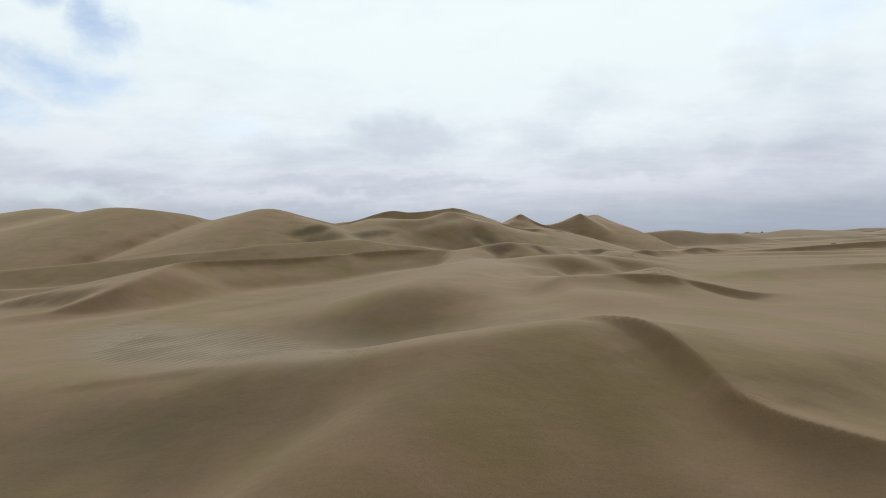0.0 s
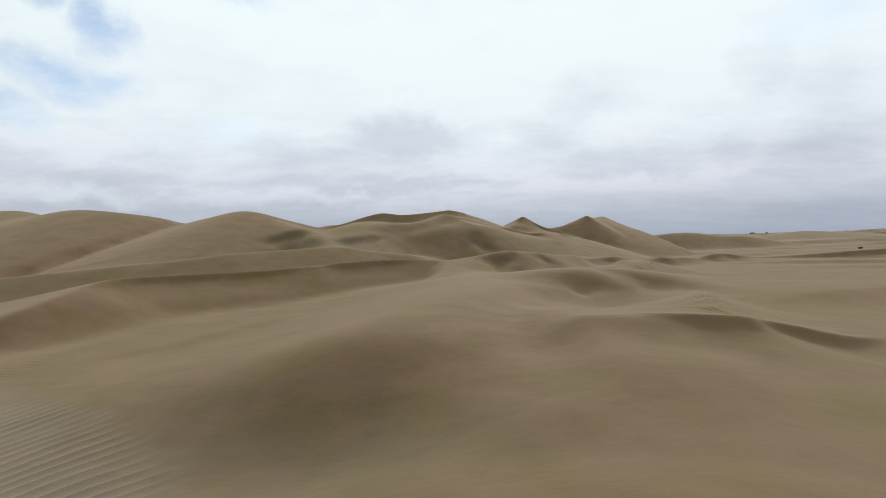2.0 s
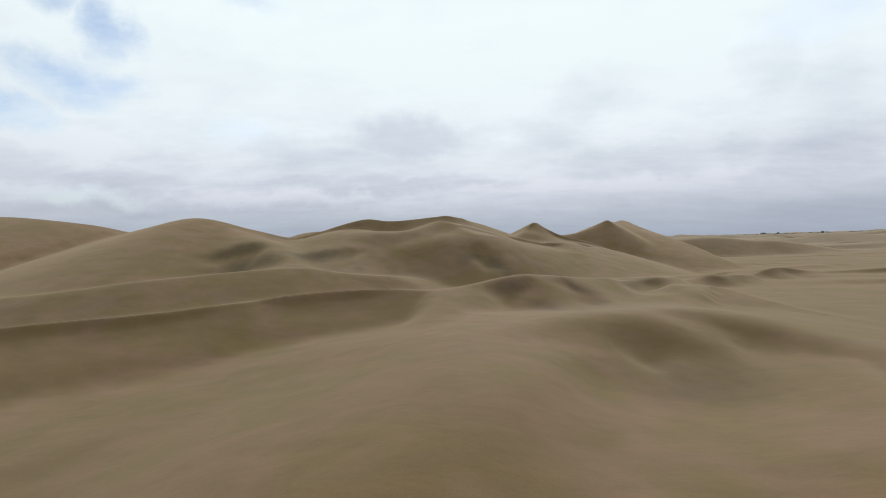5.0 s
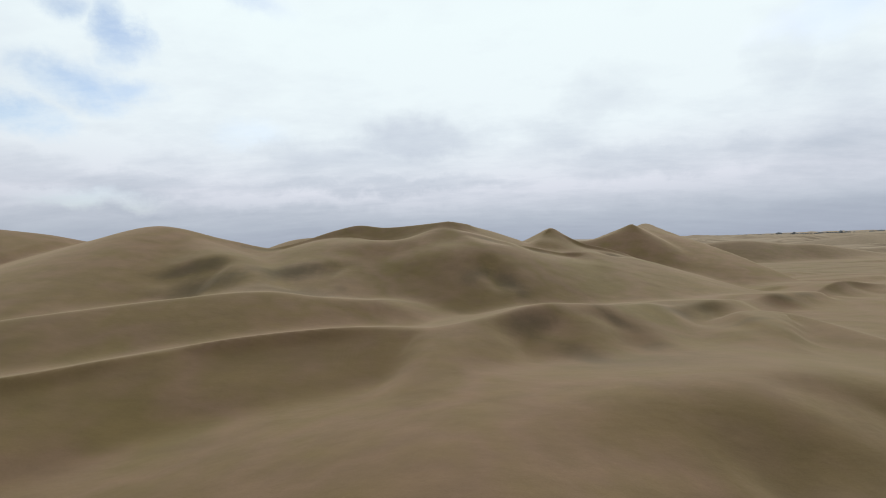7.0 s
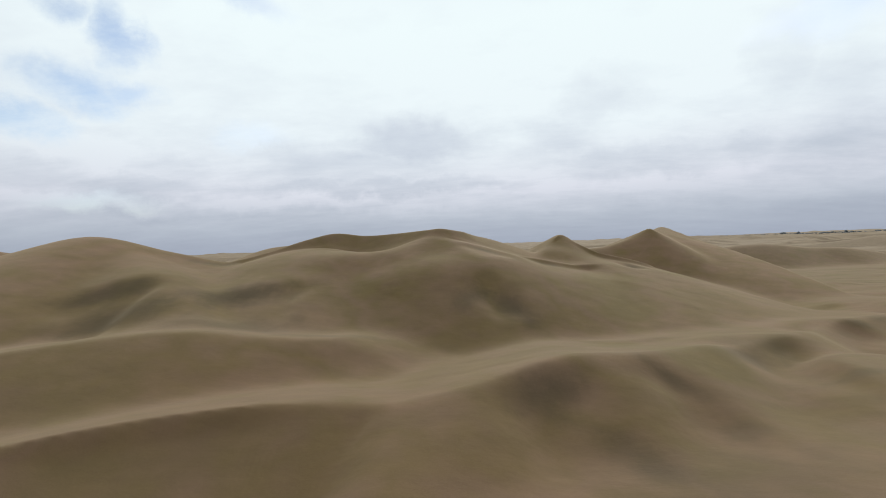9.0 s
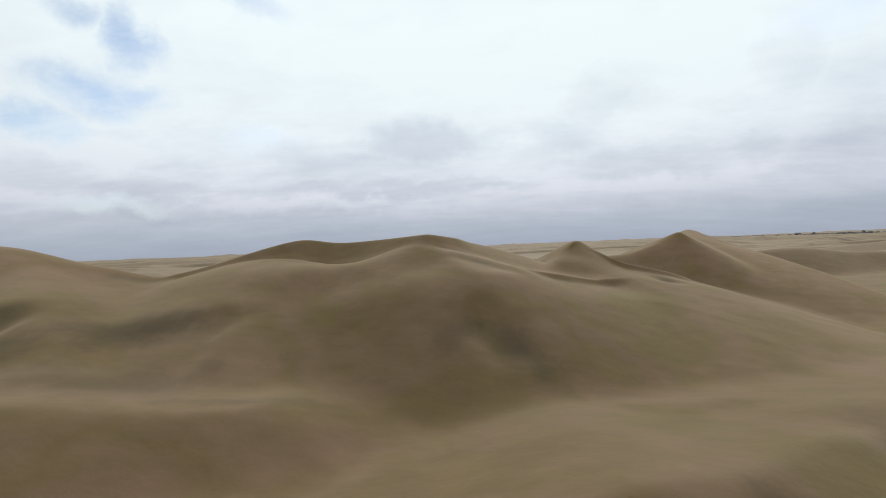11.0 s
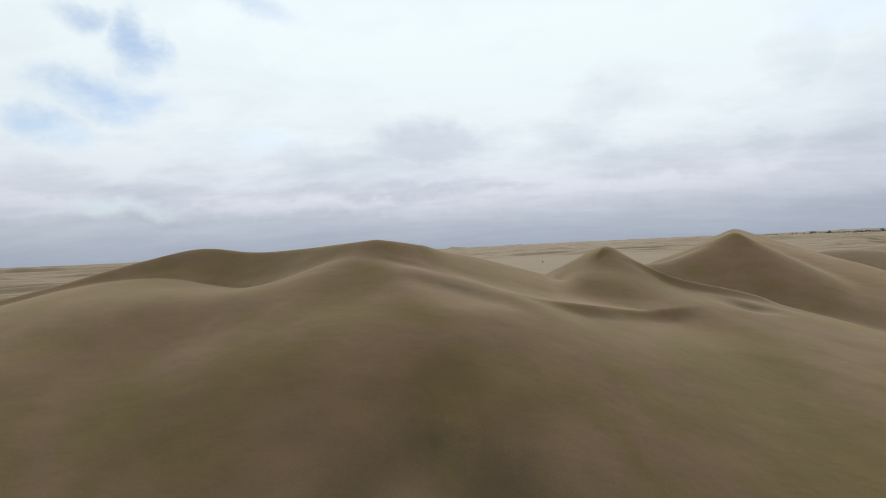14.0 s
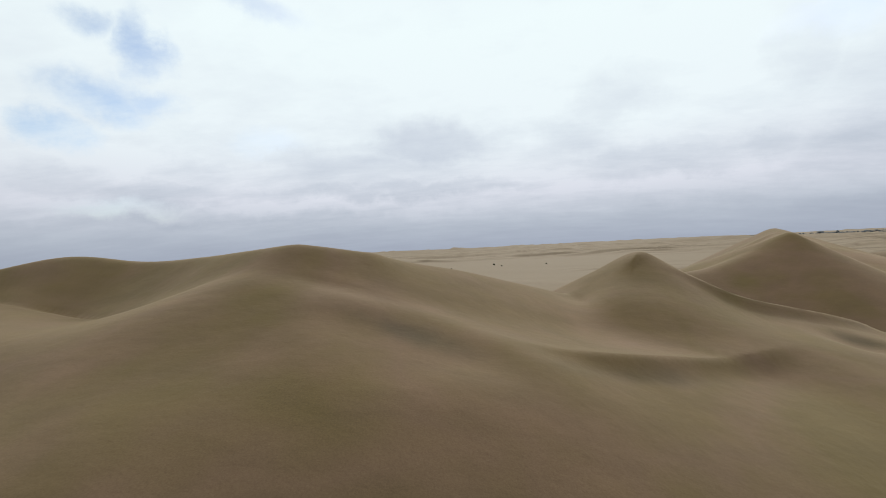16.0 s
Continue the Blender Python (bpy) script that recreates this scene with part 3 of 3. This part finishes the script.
def scarp(x, y, line, depth, wide, back, sharp):
    """A lip on a slope: the ground drops on the right of the line and comes back further on."""
    c = spline([(a, b, 0) for a, b in line])
    z, reach = np.zeros(x.shape), wide + back + 3
    near = (x > c[:, 0].min() - reach) & (x < c[:, 0].max() + reach) & (y > c[:, 1].min() - reach) & (y < c[:, 1].max() + reach)
    qx, qy = x[near], y[near]
    length = np.concatenate([[0], np.cumsum(np.hypot(np.diff(c[:, 0]), np.diff(c[:, 1])))])
    best, gap, way = np.full(qx.shape, 1e12), np.zeros(qx.shape), np.zeros(qx.shape)
    for k, (a, b) in enumerate(zip(c[:-1], c[1:])):
        ex, ey = b[0] - a[0], b[1] - a[1]
        u = np.clip(((qx - a[0]) * ex + (qy - a[1]) * ey) / (ex * ex + ey * ey + 1e-9), 0, 1)
        dx, dy = qx - a[0] - u * ex, qy - a[1] - u * ey
        m = dx * dx + dy * dy < best
        best = np.where(m, dx * dx + dy * dy, best)
        gap = np.where(m, (ey * dx - ex * dy) / (math.hypot(ex, ey) + 1e-9), gap)
        way = np.where(m, (length[k] + u * (length[k + 1] - length[k])) / length[-1], way)
    fade = step(way, 0.02, 0.3) * (1 - step(way, 0.7, 0.98))
    s = np.clip(gap / wide, 0, 1)
    face = s * (2 - s) if sharp else step(gap, -0.35 * wide, wide)
    lip = min(0.22, 0.25 / abs(depth)) * np.exp(-((gap / (1.1 * wide)) ** 2)) * (1 - s)
    z[near] = depth * fade * (lip - face * (1 - step(gap, wide, wide + back)))
    return z


def crescents(x, y, period, seed):
    """Rows of small dunes, steep on the near side, 0 to 1."""
    p = y / period + 0.55 * np.sin(x / (1.3 * period) + seed) + 0.3 * np.sin(x / (0.57 * period) + y / (2.1 * period) + 2 * seed)
    u = p - np.floor(p)
    lump = np.clip(0.35 + 0.65 * np.sin(x / (1.9 * period) + 2.1 * np.sin(y / (1.7 * period) + seed)) + 0.4 * np.sin(x / (0.83 * period) + np.floor(p) * 2.4), 0, 1.3)
    return lump * np.where(u < 0.16, step(u, -0.04, 0.17), 1 - step(u, 0.14, 1.0))


def base_height(x, y):
    z = -1.3 * step(-x, 5, 45) * (1 - step(y, 150, 200)) - 2.5 * step(-x, 70, 120) * (1 - step(y, 120, 170)) - 0.8 * step(x, 40, 80) * (1 - step(y, 90, 190))
    z = z - 4.0 * (1 - step(y, 8, 34)) * (1 - step(x, 14, 40))
    far = np.hypot(x, y)
    z = z + 6 * step(far, 900, 4500)
    roll = np.sin(x / 47 + 1.3 * np.sin(y / 83)) * np.sin(y / 61 + 0.9 * np.sin(x / 71 + 2)) + 0.6 * np.sin(x / 23 + y / 37 + 1.7 * np.sin(y / 53))
    z = z + 0.25 * roll
    flat = 1 - step(np.hypot((x - 130) / 330, (y - 790) / 250), 0.8, 1.2)
    field = step(far, 420, 700) * (1 - flat)
    crests = 1 - np.abs(np.sin(y / 58 + 1.6 * np.sin(x / 130) + 0.8 * np.sin(x / 61 + y / 97)))
    lumps = np.clip(0.5 + 0.6 * np.sin(x / 117 + 2.1 * np.sin(y / 171)) + 0.35 * np.sin(x / 53 + y / 71), 0, 2)
    near_right = step(x, 95, 150) * step(y, 130, 190) * (1 - step(far, 520, 900))
    distant = step(far, 900, 1300)
    return z + field * (2 * crests**1.5 * lumps + 5.5 * crescents(x, y, 74, 1.0) + 1.6 * crescents(x, y, 33, 2.0)) + distant * (9 * crescents(x, y, 230, 1.0) + 5 * crescents(x, y, 120, 2.0)) + near_right * (1.1 * crescents(x, y, 31, 0.4) + 0.5 * crescents(x, y, 15, 3.0))


SHARP = 0.5


def raw_heights(x, y):
    """Height of the dunes as they are drawn, which dune rules there (-1: the plain), on which side of its crest, and how near the crest is."""
    base = base_height(x, y)
    top, owner, face = base.copy(), np.full(x.shape, -1), np.zeros(x.shape)
    layers = []
    for i, (label, crest, left, right, reach, name, group) in enumerate(DUNES):
        z, near, side = ridge(x, y, crest, left, right, reach)
        layers.append((z, near))
        rules = z > top
        owner, face = np.where(rules, i, owner), np.where(rules, side, face)
        top = np.maximum(top, z)
    total, crest_near = np.exp((base - top) / SHARP), np.zeros(x.shape)
    for z, near in layers:
        total += np.exp((z - top) / SHARP)
        crest_near = np.maximum(crest_near, near * np.exp((z - top) / 0.8))
    return top + SHARP * np.log(total) * 0.8, owner, face, crest_near


def cubic(lines, start, gap, count):
    """Weights that carry an even grid to the given lines."""
    u = (lines - start) / gap
    k = np.clip(np.floor(u).astype(int), 1, count - 3)
    f = np.clip(u - k, 0, 1)
    w = np.zeros((len(lines), count))
    r = np.arange(len(lines))
    for j, v in enumerate((-0.5 * f + f**2 - 0.5 * f**3, 1 - 2.5 * f**2 + 1.5 * f**3, 0.5 * f + 2 * f**2 - 1.5 * f**3, -0.5 * f**2 + 0.5 * f**3)):
        w[r, k - 1 + j] = v
    return w


def blurred(h, sigma):
    n = int(3 * sigma) + 1
    k = np.exp(-0.5 * (np.arange(-n, n + 1) / sigma) ** 2)
    k /= k.sum()
    for _ in range(2):
        h = np.apply_along_axis(lambda v: np.convolve(np.pad(v, n, mode="edge"), k, "valid"), 0, h).T
    return h


def ripples(x, y):
    """Wind ripples of coarse sand on the flat between the dunes, slump marks, and trampled sand."""
    bend = 0.5 * np.sin(x / 3.1 + y / 5.3) + 0.35 * np.sin(x / 1.3 - y / 2.1 + 1.0)
    phase = (0.955 * x - 0.29 * y) * 2 * math.pi / 1.25 + 1.5 * bend
    patchy = 0.6 + 0.4 * np.sin(x / 2.7 + 1.5 * np.sin(y / 3.3)) * np.sin(y / 2.2 + 0.7 * np.sin(x / 1.9))
    flat = bump(x, y, -27.5, 48, 18, 7.5, -33)
    z = 0.2 * patchy * np.clip(2.6 * flat - 0.5, 0, 1) * (1 - np.abs(np.sin(phase / 2))) ** 1.4
    small = bump(x, y, -8, 35.2, 5.0, 2.0, -30)
    z = z + 0.14 * small * np.clip(np.sin((0.7 * x - 0.6 * y) * 2 * math.pi / 0.75 + 2 * np.sin(x * 1.1 + y * 1.7)) * np.sin(x * 1.9 + y), 0, 1)
    strip = bump(x, y, -48, 67, 9, 2.2, 88)
    z = z + 0.15 * strip * (1 - np.abs(np.sin((0.95 * y - 0.3 * x) * math.pi / 1.25 + 0.8 * np.sin(x / 1.1))))
    marks = bump(x, y, 17.4, 22.5, 2.0, 0.35, -36) * np.clip(np.sin((x * 0.58 + y * 0.82) * 12.5 + 0.6 * np.sin(x * 5)) + 0.4 * np.sin(x * 7.1), 0, 1)
    z = z - 0.03 * marks
    rough = np.sin(x * 2.9 + 1.6 * np.sin(y * 1.3)) * np.sin(y * 2.3 + 1.3 * np.sin(x * 1.7 + 1)) + 0.6 * np.sin(x * 1.1 - y * 1.7)
    trample = bump(x, y, 41, 82, 12, 3.2, 58)
    return z + 0.11 * trample * rough


def heights(xs, ys):
    """Ground heights on the grid: faces worn smooth by the wind, crests kept."""
    x, y = np.meshgrid(xs, ys)
    z, owner, face, crest_near = raw_heights(x, y)
    x0, x1, y0, y1, gap = -300, 360, -40, 520, 1.5
    ex, ey = np.arange(x0, x1, gap), np.arange(y0, y1, gap)
    even = blurred(raw_heights(*np.meshgrid(ex, ey))[0], SMOOTH / gap)
    inside = step(x, x0, x0 + 60) * (1 - step(x, x1 - 60, x1)) * step(y, y0, y0 + 10) * (1 - step(y, y1 - 60, y1))
    soft = cubic(ys, y0, gap, len(ey)) @ even @ cubic(xs, x0, gap, len(ex)).T
    z = z + (soft - z) * inside * (1 - crest_near)
    for cx, cy, rx, ry, turn, deep in HOLLOWS:
        z = z - deep * (bump(x, y, cx, cy, rx, ry, turn) - 0.45 * bump(x, y, cx, cy + 1.6 * ry, rx, ry, turn))
    for cx, cy, rx, ry, turn, high in SWELLS:
        z = z + high * bump(x, y, cx, cy, rx, ry, turn)
    # the soft lips are worn, the sharp ones are not
    x0, x1, y0, y1, gap = -110, 150, 0, 300, 1.0
    ex, ey = np.arange(x0, x1, gap), np.arange(y0, y1, gap)
    wx, wy = np.meshgrid(ex, ey)
    worn = blurred(sum(scarp(wx, wy, *cut) for cut in SCARPS if not cut[4]), 1.3)
    within = (x > x0 + 3) & (x < x1 - 3) & (y > y0 + 3) & (y < y1 - 3)
    z = z + np.where(within, cubic(ys, y0, gap, len(ey)) @ worn @ cubic(xs, x0, gap, len(ex)).T, 0)
    for cut in SCARPS:
        if cut[4]:
            z = z + scarp(x, y, *cut)
    sway = np.sin(x / 13 + 2.2 * np.sin(y / 23 + 0.4)) * np.sin(y / 11 + 1.7 * np.sin(x / 19)) + 0.4 * np.sin(x / 7 + y / 6 + 1.9 * np.sin(x / 11 - y / 17))
    drift = (0.07 * crescents(x, y, 19, 0.7) + 0.04 * crescents(x + 0.3 * y, y, 10.5, 2.3)) * step(y, 55, 75)
    z = z + (0.06 * sway + drift) * (1 - step(np.hypot(x, y - 120), 150, 500))
    return z + ripples(x, y), owner, face


SMOOTH = 1.5


# ---- the sand sheet ----
def lines(stretches, growth, limit):
    """Grid lines: even steps in the stretches (from, to, step), wider and wider outside."""
    out = []
    for a, b, s in stretches:
        out += list(np.arange(a, b, s))
    for end, sign, s in ((stretches[0][0], -1, 0.7), (stretches[-1][1], 1, 4.0)):
        v = end
        while abs(v) < limit:
            out.append(v)
            s *= growth
            v += sign * s
        out.append(sign * limit)
    return np.unique(np.round(out, 4))


XS = lines([(-64, -57, 0.7), (-57, -44, 0.35), (-44, -38, 0.6), (-38, -5, 0.15), (-5, 14.5, 0.6), (14.5, 21, 0.2), (21, 34, 0.65), (34, 50, 0.35), (50, 84, 0.6), (84, 180, 1.2), (180, 480, 3)], 1.03, 4600)
YS = lines([(-8, 18, 0.6), (18, 26, 0.2), (26, 38, 0.5), (38, 58, 0.15), (58, 98, 0.35), (98, 215, 0.7), (215, 265, 0.5), (265, 360, 0.9), (360, 1000, 4)], 1.03, 4600)
gx, gy = np.meshgrid(XS, YS)
gz, rule, facing = heights(XS, YS)
ny, nx = gz.shape
places = np.stack([gx, gy, gz], -1).reshape(-1, 3)
sx, sy = np.gradient(gz, YS, XS)[::-1]
normals = np.stack([-sx, -sy, np.ones_like(gz)], -1)
normals = (normals / np.linalg.norm(normals, axis=-1, keepdims=True)).reshape(-1, 3)
corner = (np.arange(ny - 1)[:, None] * nx + np.arange(nx - 1)).ravel()
quads = np.stack([corner, corner + 1, corner + nx + 1, corner + nx], 1)
owner = rule[:-1, :-1]


def one_piece(m, row, col):
    """The connected piece of a mask that holds the seed."""
    rows, cols = np.where(m.any(1))[0], np.where(m.any(0))[0]
    r0, c0 = rows[0], cols[0]
    part_of = m[r0:rows[-1] + 1, c0:cols[-1] + 1]
    seen = np.zeros(part_of.shape, bool)
    seen[row - r0, col - c0] = True
    count = 0
    while seen.sum() != count:
        count = seen.sum()
        for _ in range(12):
            seen[1:] |= seen[:-1]
            seen[:-1] |= seen[1:]
            seen[:, 1:] |= seen[:, :-1]
            seen[:, :-1] |= seen[:, 1:]
            seen &= part_of
    out = np.zeros(m.shape, bool)
    out[r0:rows[-1] + 1, c0:cols[-1] + 1] = seen
    return out


def sheet(name, faces, parent=None):
    """One smooth mesh from a set of the grid's faces."""
    used, index = np.unique(faces, return_inverse=True)
    mesh = bpy.data.meshes.new(name)
    mesh.vertices.add(len(used))
    mesh.vertices.foreach_set("co", places[used].ravel())
    mesh.loops.add(faces.size)
    mesh.loops.foreach_set("vertex_index", index.ravel().astype(np.int32))
    mesh.polygons.add(len(faces))
    mesh.polygons.foreach_set("loop_start", np.arange(0, faces.size, 4, dtype=np.int32))
    mesh.polygons.foreach_set("use_smooth", np.ones(len(faces), bool))
    mesh.update()
    mesh.validate()
    mesh.normals_split_custom_set_from_vertices(normals[used])
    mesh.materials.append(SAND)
    ob = new(name, mesh)
    if parent:
        ob.parent = parent
    return ob


plain = owner < 0
for i, (label, crest, left, right, reach, name, group) in enumerate(DUNES):
    mine = owner == i
    if not mine.any():
        continue
    # the seed: the face of this dune that stands highest
    seed = np.argmax(np.where(mine, gz[:-1, :-1], -1e9))
    whole = one_piece(mine, *divmod(seed, nx - 1))
    plain |= mine & ~whole
    thing = tagged(new(name), label, "dune", group)
    # each face in one piece; its scraps go to the other face
    slip = whole & (facing[:-1, :-1] <= 0)
    if slip.any():
        slip = one_piece(slip, *divmod(np.argmax(np.where(slip, gz[:-1, :-1], -1e9)), nx - 1))
    wind = whole & ~slip
    if wind.any():
        main = one_piece(wind, *divmod(np.argmax(np.where(wind, gz[:-1, :-1], -1e9)), nx - 1))
        slip |= wind & ~main
        wind = main
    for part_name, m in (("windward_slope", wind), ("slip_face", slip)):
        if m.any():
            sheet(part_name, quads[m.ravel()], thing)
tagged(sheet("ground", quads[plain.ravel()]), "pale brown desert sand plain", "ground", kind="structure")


# ---- plants and far things ----
def ground_at(x, y):
    i, j = np.clip(np.searchsorted(XS, x) - 1, 0, nx - 2), np.clip(np.searchsorted(YS, y) - 1, 0, ny - 2)
    return float(gz[j:j + 2, i:i + 2].mean())


def part(name, bm, material, parent, label=""):
    mesh = bpy.data.meshes.new(name)
    bm.to_mesh(mesh)
    bm.free()
    mesh.materials.append(material)
    ob = new(name, mesh)
    ob.parent = parent
    return tagged(ob, label)


def plain_material(name, dark, light, scale, roughness=0.9):
    s = Nodes(name, roughness)
    return s.done(s.ramp(s.noise(scale, 4, 0.6), (0.3, dark), (0.7, light)))


LEAF = plain_material("dry_shrub_leaves", (0.018, 0.022, 0.012), (0.05, 0.052, 0.028), 3.0)
BARK = plain_material("shrub_wood", (0.05, 0.035, 0.022), (0.10, 0.075, 0.05), 8.0)


def shrub(width, height, seed):
    """A low desert shrub: bent stems and a ragged crown of small leaf clumps."""
    rng = random.Random(seed)
    thing = new("shrub")
    stems, crown = bmesh.new(), bmesh.new()
    for _ in range(14):
        a, lean = rng.uniform(0, 6.28), rng.uniform(0.2, 0.8)
        tip = Vector((math.cos(a) * lean * width / 2, math.sin(a) * lean * width / 2, height * rng.uniform(0.5, 0.85)))
        m = tip.to_track_quat("Z", "Y").to_matrix().to_4x4()
        bmesh.ops.create_cone(stems, segments=5, radius1=0.035, radius2=0.012, depth=tip.length, matrix=Matrix.Translation(tip / 2) @ m)
        for _ in range(26):
            at = tip * rng.uniform(0.45, 1.1) + Vector((rng.gauss(0, 1) * width * 0.09, rng.gauss(0, 1) * width * 0.09, rng.gauss(0, 1) * height * 0.12))
            size = rng.uniform(0.05, 0.14) * height
            turn = Euler((rng.uniform(0, 6), rng.uniform(0, 6), rng.uniform(0, 6))).to_matrix().to_4x4()
            bmesh.ops.create_icosphere(crown, subdivisions=1, radius=size, matrix=Matrix.Translation((at.x, at.y, max(0.02, at.z))) @ turn @ Matrix.Diagonal((1.5, 1.0, 0.5, 1)))
    part("stems", stems, BARK, thing)
    part("crown", crown, LEAF, thing)
    return thing


bush = tagged(shrub(2.6, 1.3, 3), "dark low desert shrub on the pale sand plain", "shrub", "shrubs on the plain")
bush.matrix_world = pose(279.6, 306, ground_at(279.6, 306) - 0.05)
for x, y, size, turn in ((-2, 735, 0.9, 40), (54, 795, 1.6, 130), (62, 760, 0.8, 220), (120, 765, 1.0, 310)):
    copy = copy_thing(bush, pose(x, y, ground_at(x, y) - 0.05, 0, 0, turn))
    copy.scale = (size, size, size)

# the belt of trees and low roofs along the far horizon, distance haze put into its grey
HAZED_BELT = plain_material("hazed_tree_belt", (0.12, 0.13, 0.135), (0.19, 0.19, 0.185), 0.05)
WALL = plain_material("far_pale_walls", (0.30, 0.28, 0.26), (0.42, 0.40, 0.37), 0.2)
rng = random.Random(11)
belt = bmesh.new()
for k in range(620):
    az = radians(28.5 + 24 * k / 620 + rng.uniform(-0.03, 0.03))
    d = 2900 + rng.uniform(-120, 120)
    x, y = d * math.sin(az), d * math.cos(az)
    tall = rng.choice((2, 3, 4, 5, 7)) * rng.uniform(0.7, 1.2) * (1.0 if rng.random() > 0.06 else 1.8)
    wide = tall * rng.uniform(0.5, 1.4)
    m = Matrix.Translation((x, y, ground_at(x, y) + tall * 0.45)) @ Euler((0, 0, rng.uniform(0, 6))).to_matrix().to_4x4() @ Matrix.Diagonal((wide, wide, tall * 0.55, 1))
    made = bmesh.ops.create_icosphere(belt, subdivisions=1, radius=1, matrix=m)
    for v in made["verts"]:
        v.co += Vector((rng.uniform(-1, 1), rng.uniform(-1, 1), rng.uniform(-1, 1))) * tall * 0.14
mesh = bpy.data.meshes.new("far_trees")
belt.to_mesh(mesh)
belt.free()
mesh.materials.append(HAZED_BELT)
tagged(new("far_trees", mesh), "haze-dulled grey-green belt of trees along the distant horizon", "trees", kind="stuff")
for k in range(9):
    az = radians(rng.uniform(30, 45))
    d = 2780 + rng.uniform(-60, 60)
    x, y = d * math.sin(az), d * math.cos(az)
    house = tagged(new("far_house"), "small pale building among distant trees", "building", "far buildings")
    house.matrix_world = pose(x, y, ground_at(x, y), 0, 0, -math.degrees(az) + rng.uniform(-20, 20))
    walls, roof = bmesh.new(), bmesh.new()
    w, h = rng.uniform(14, 30), rng.uniform(4, 7)
    bmesh.ops.create_cube(walls, size=1, matrix=Matrix.Translation((0, 0, h / 2)) @ Matrix.Diagonal((w, 12, h, 1)))
    bmesh.ops.create_cone(roof, segments=4, radius1=w * 0.72, radius2=w * 0.5, depth=1.4, matrix=Matrix.Translation((0, 0, h + 0.7)) @ Matrix.Diagonal((1, 12 / w, 1, 1)) @ pose(0, 0, 0, 0, 0, 45))
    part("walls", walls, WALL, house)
    part("roof", roof, HAZED_BELT, house, "dull dark roof")
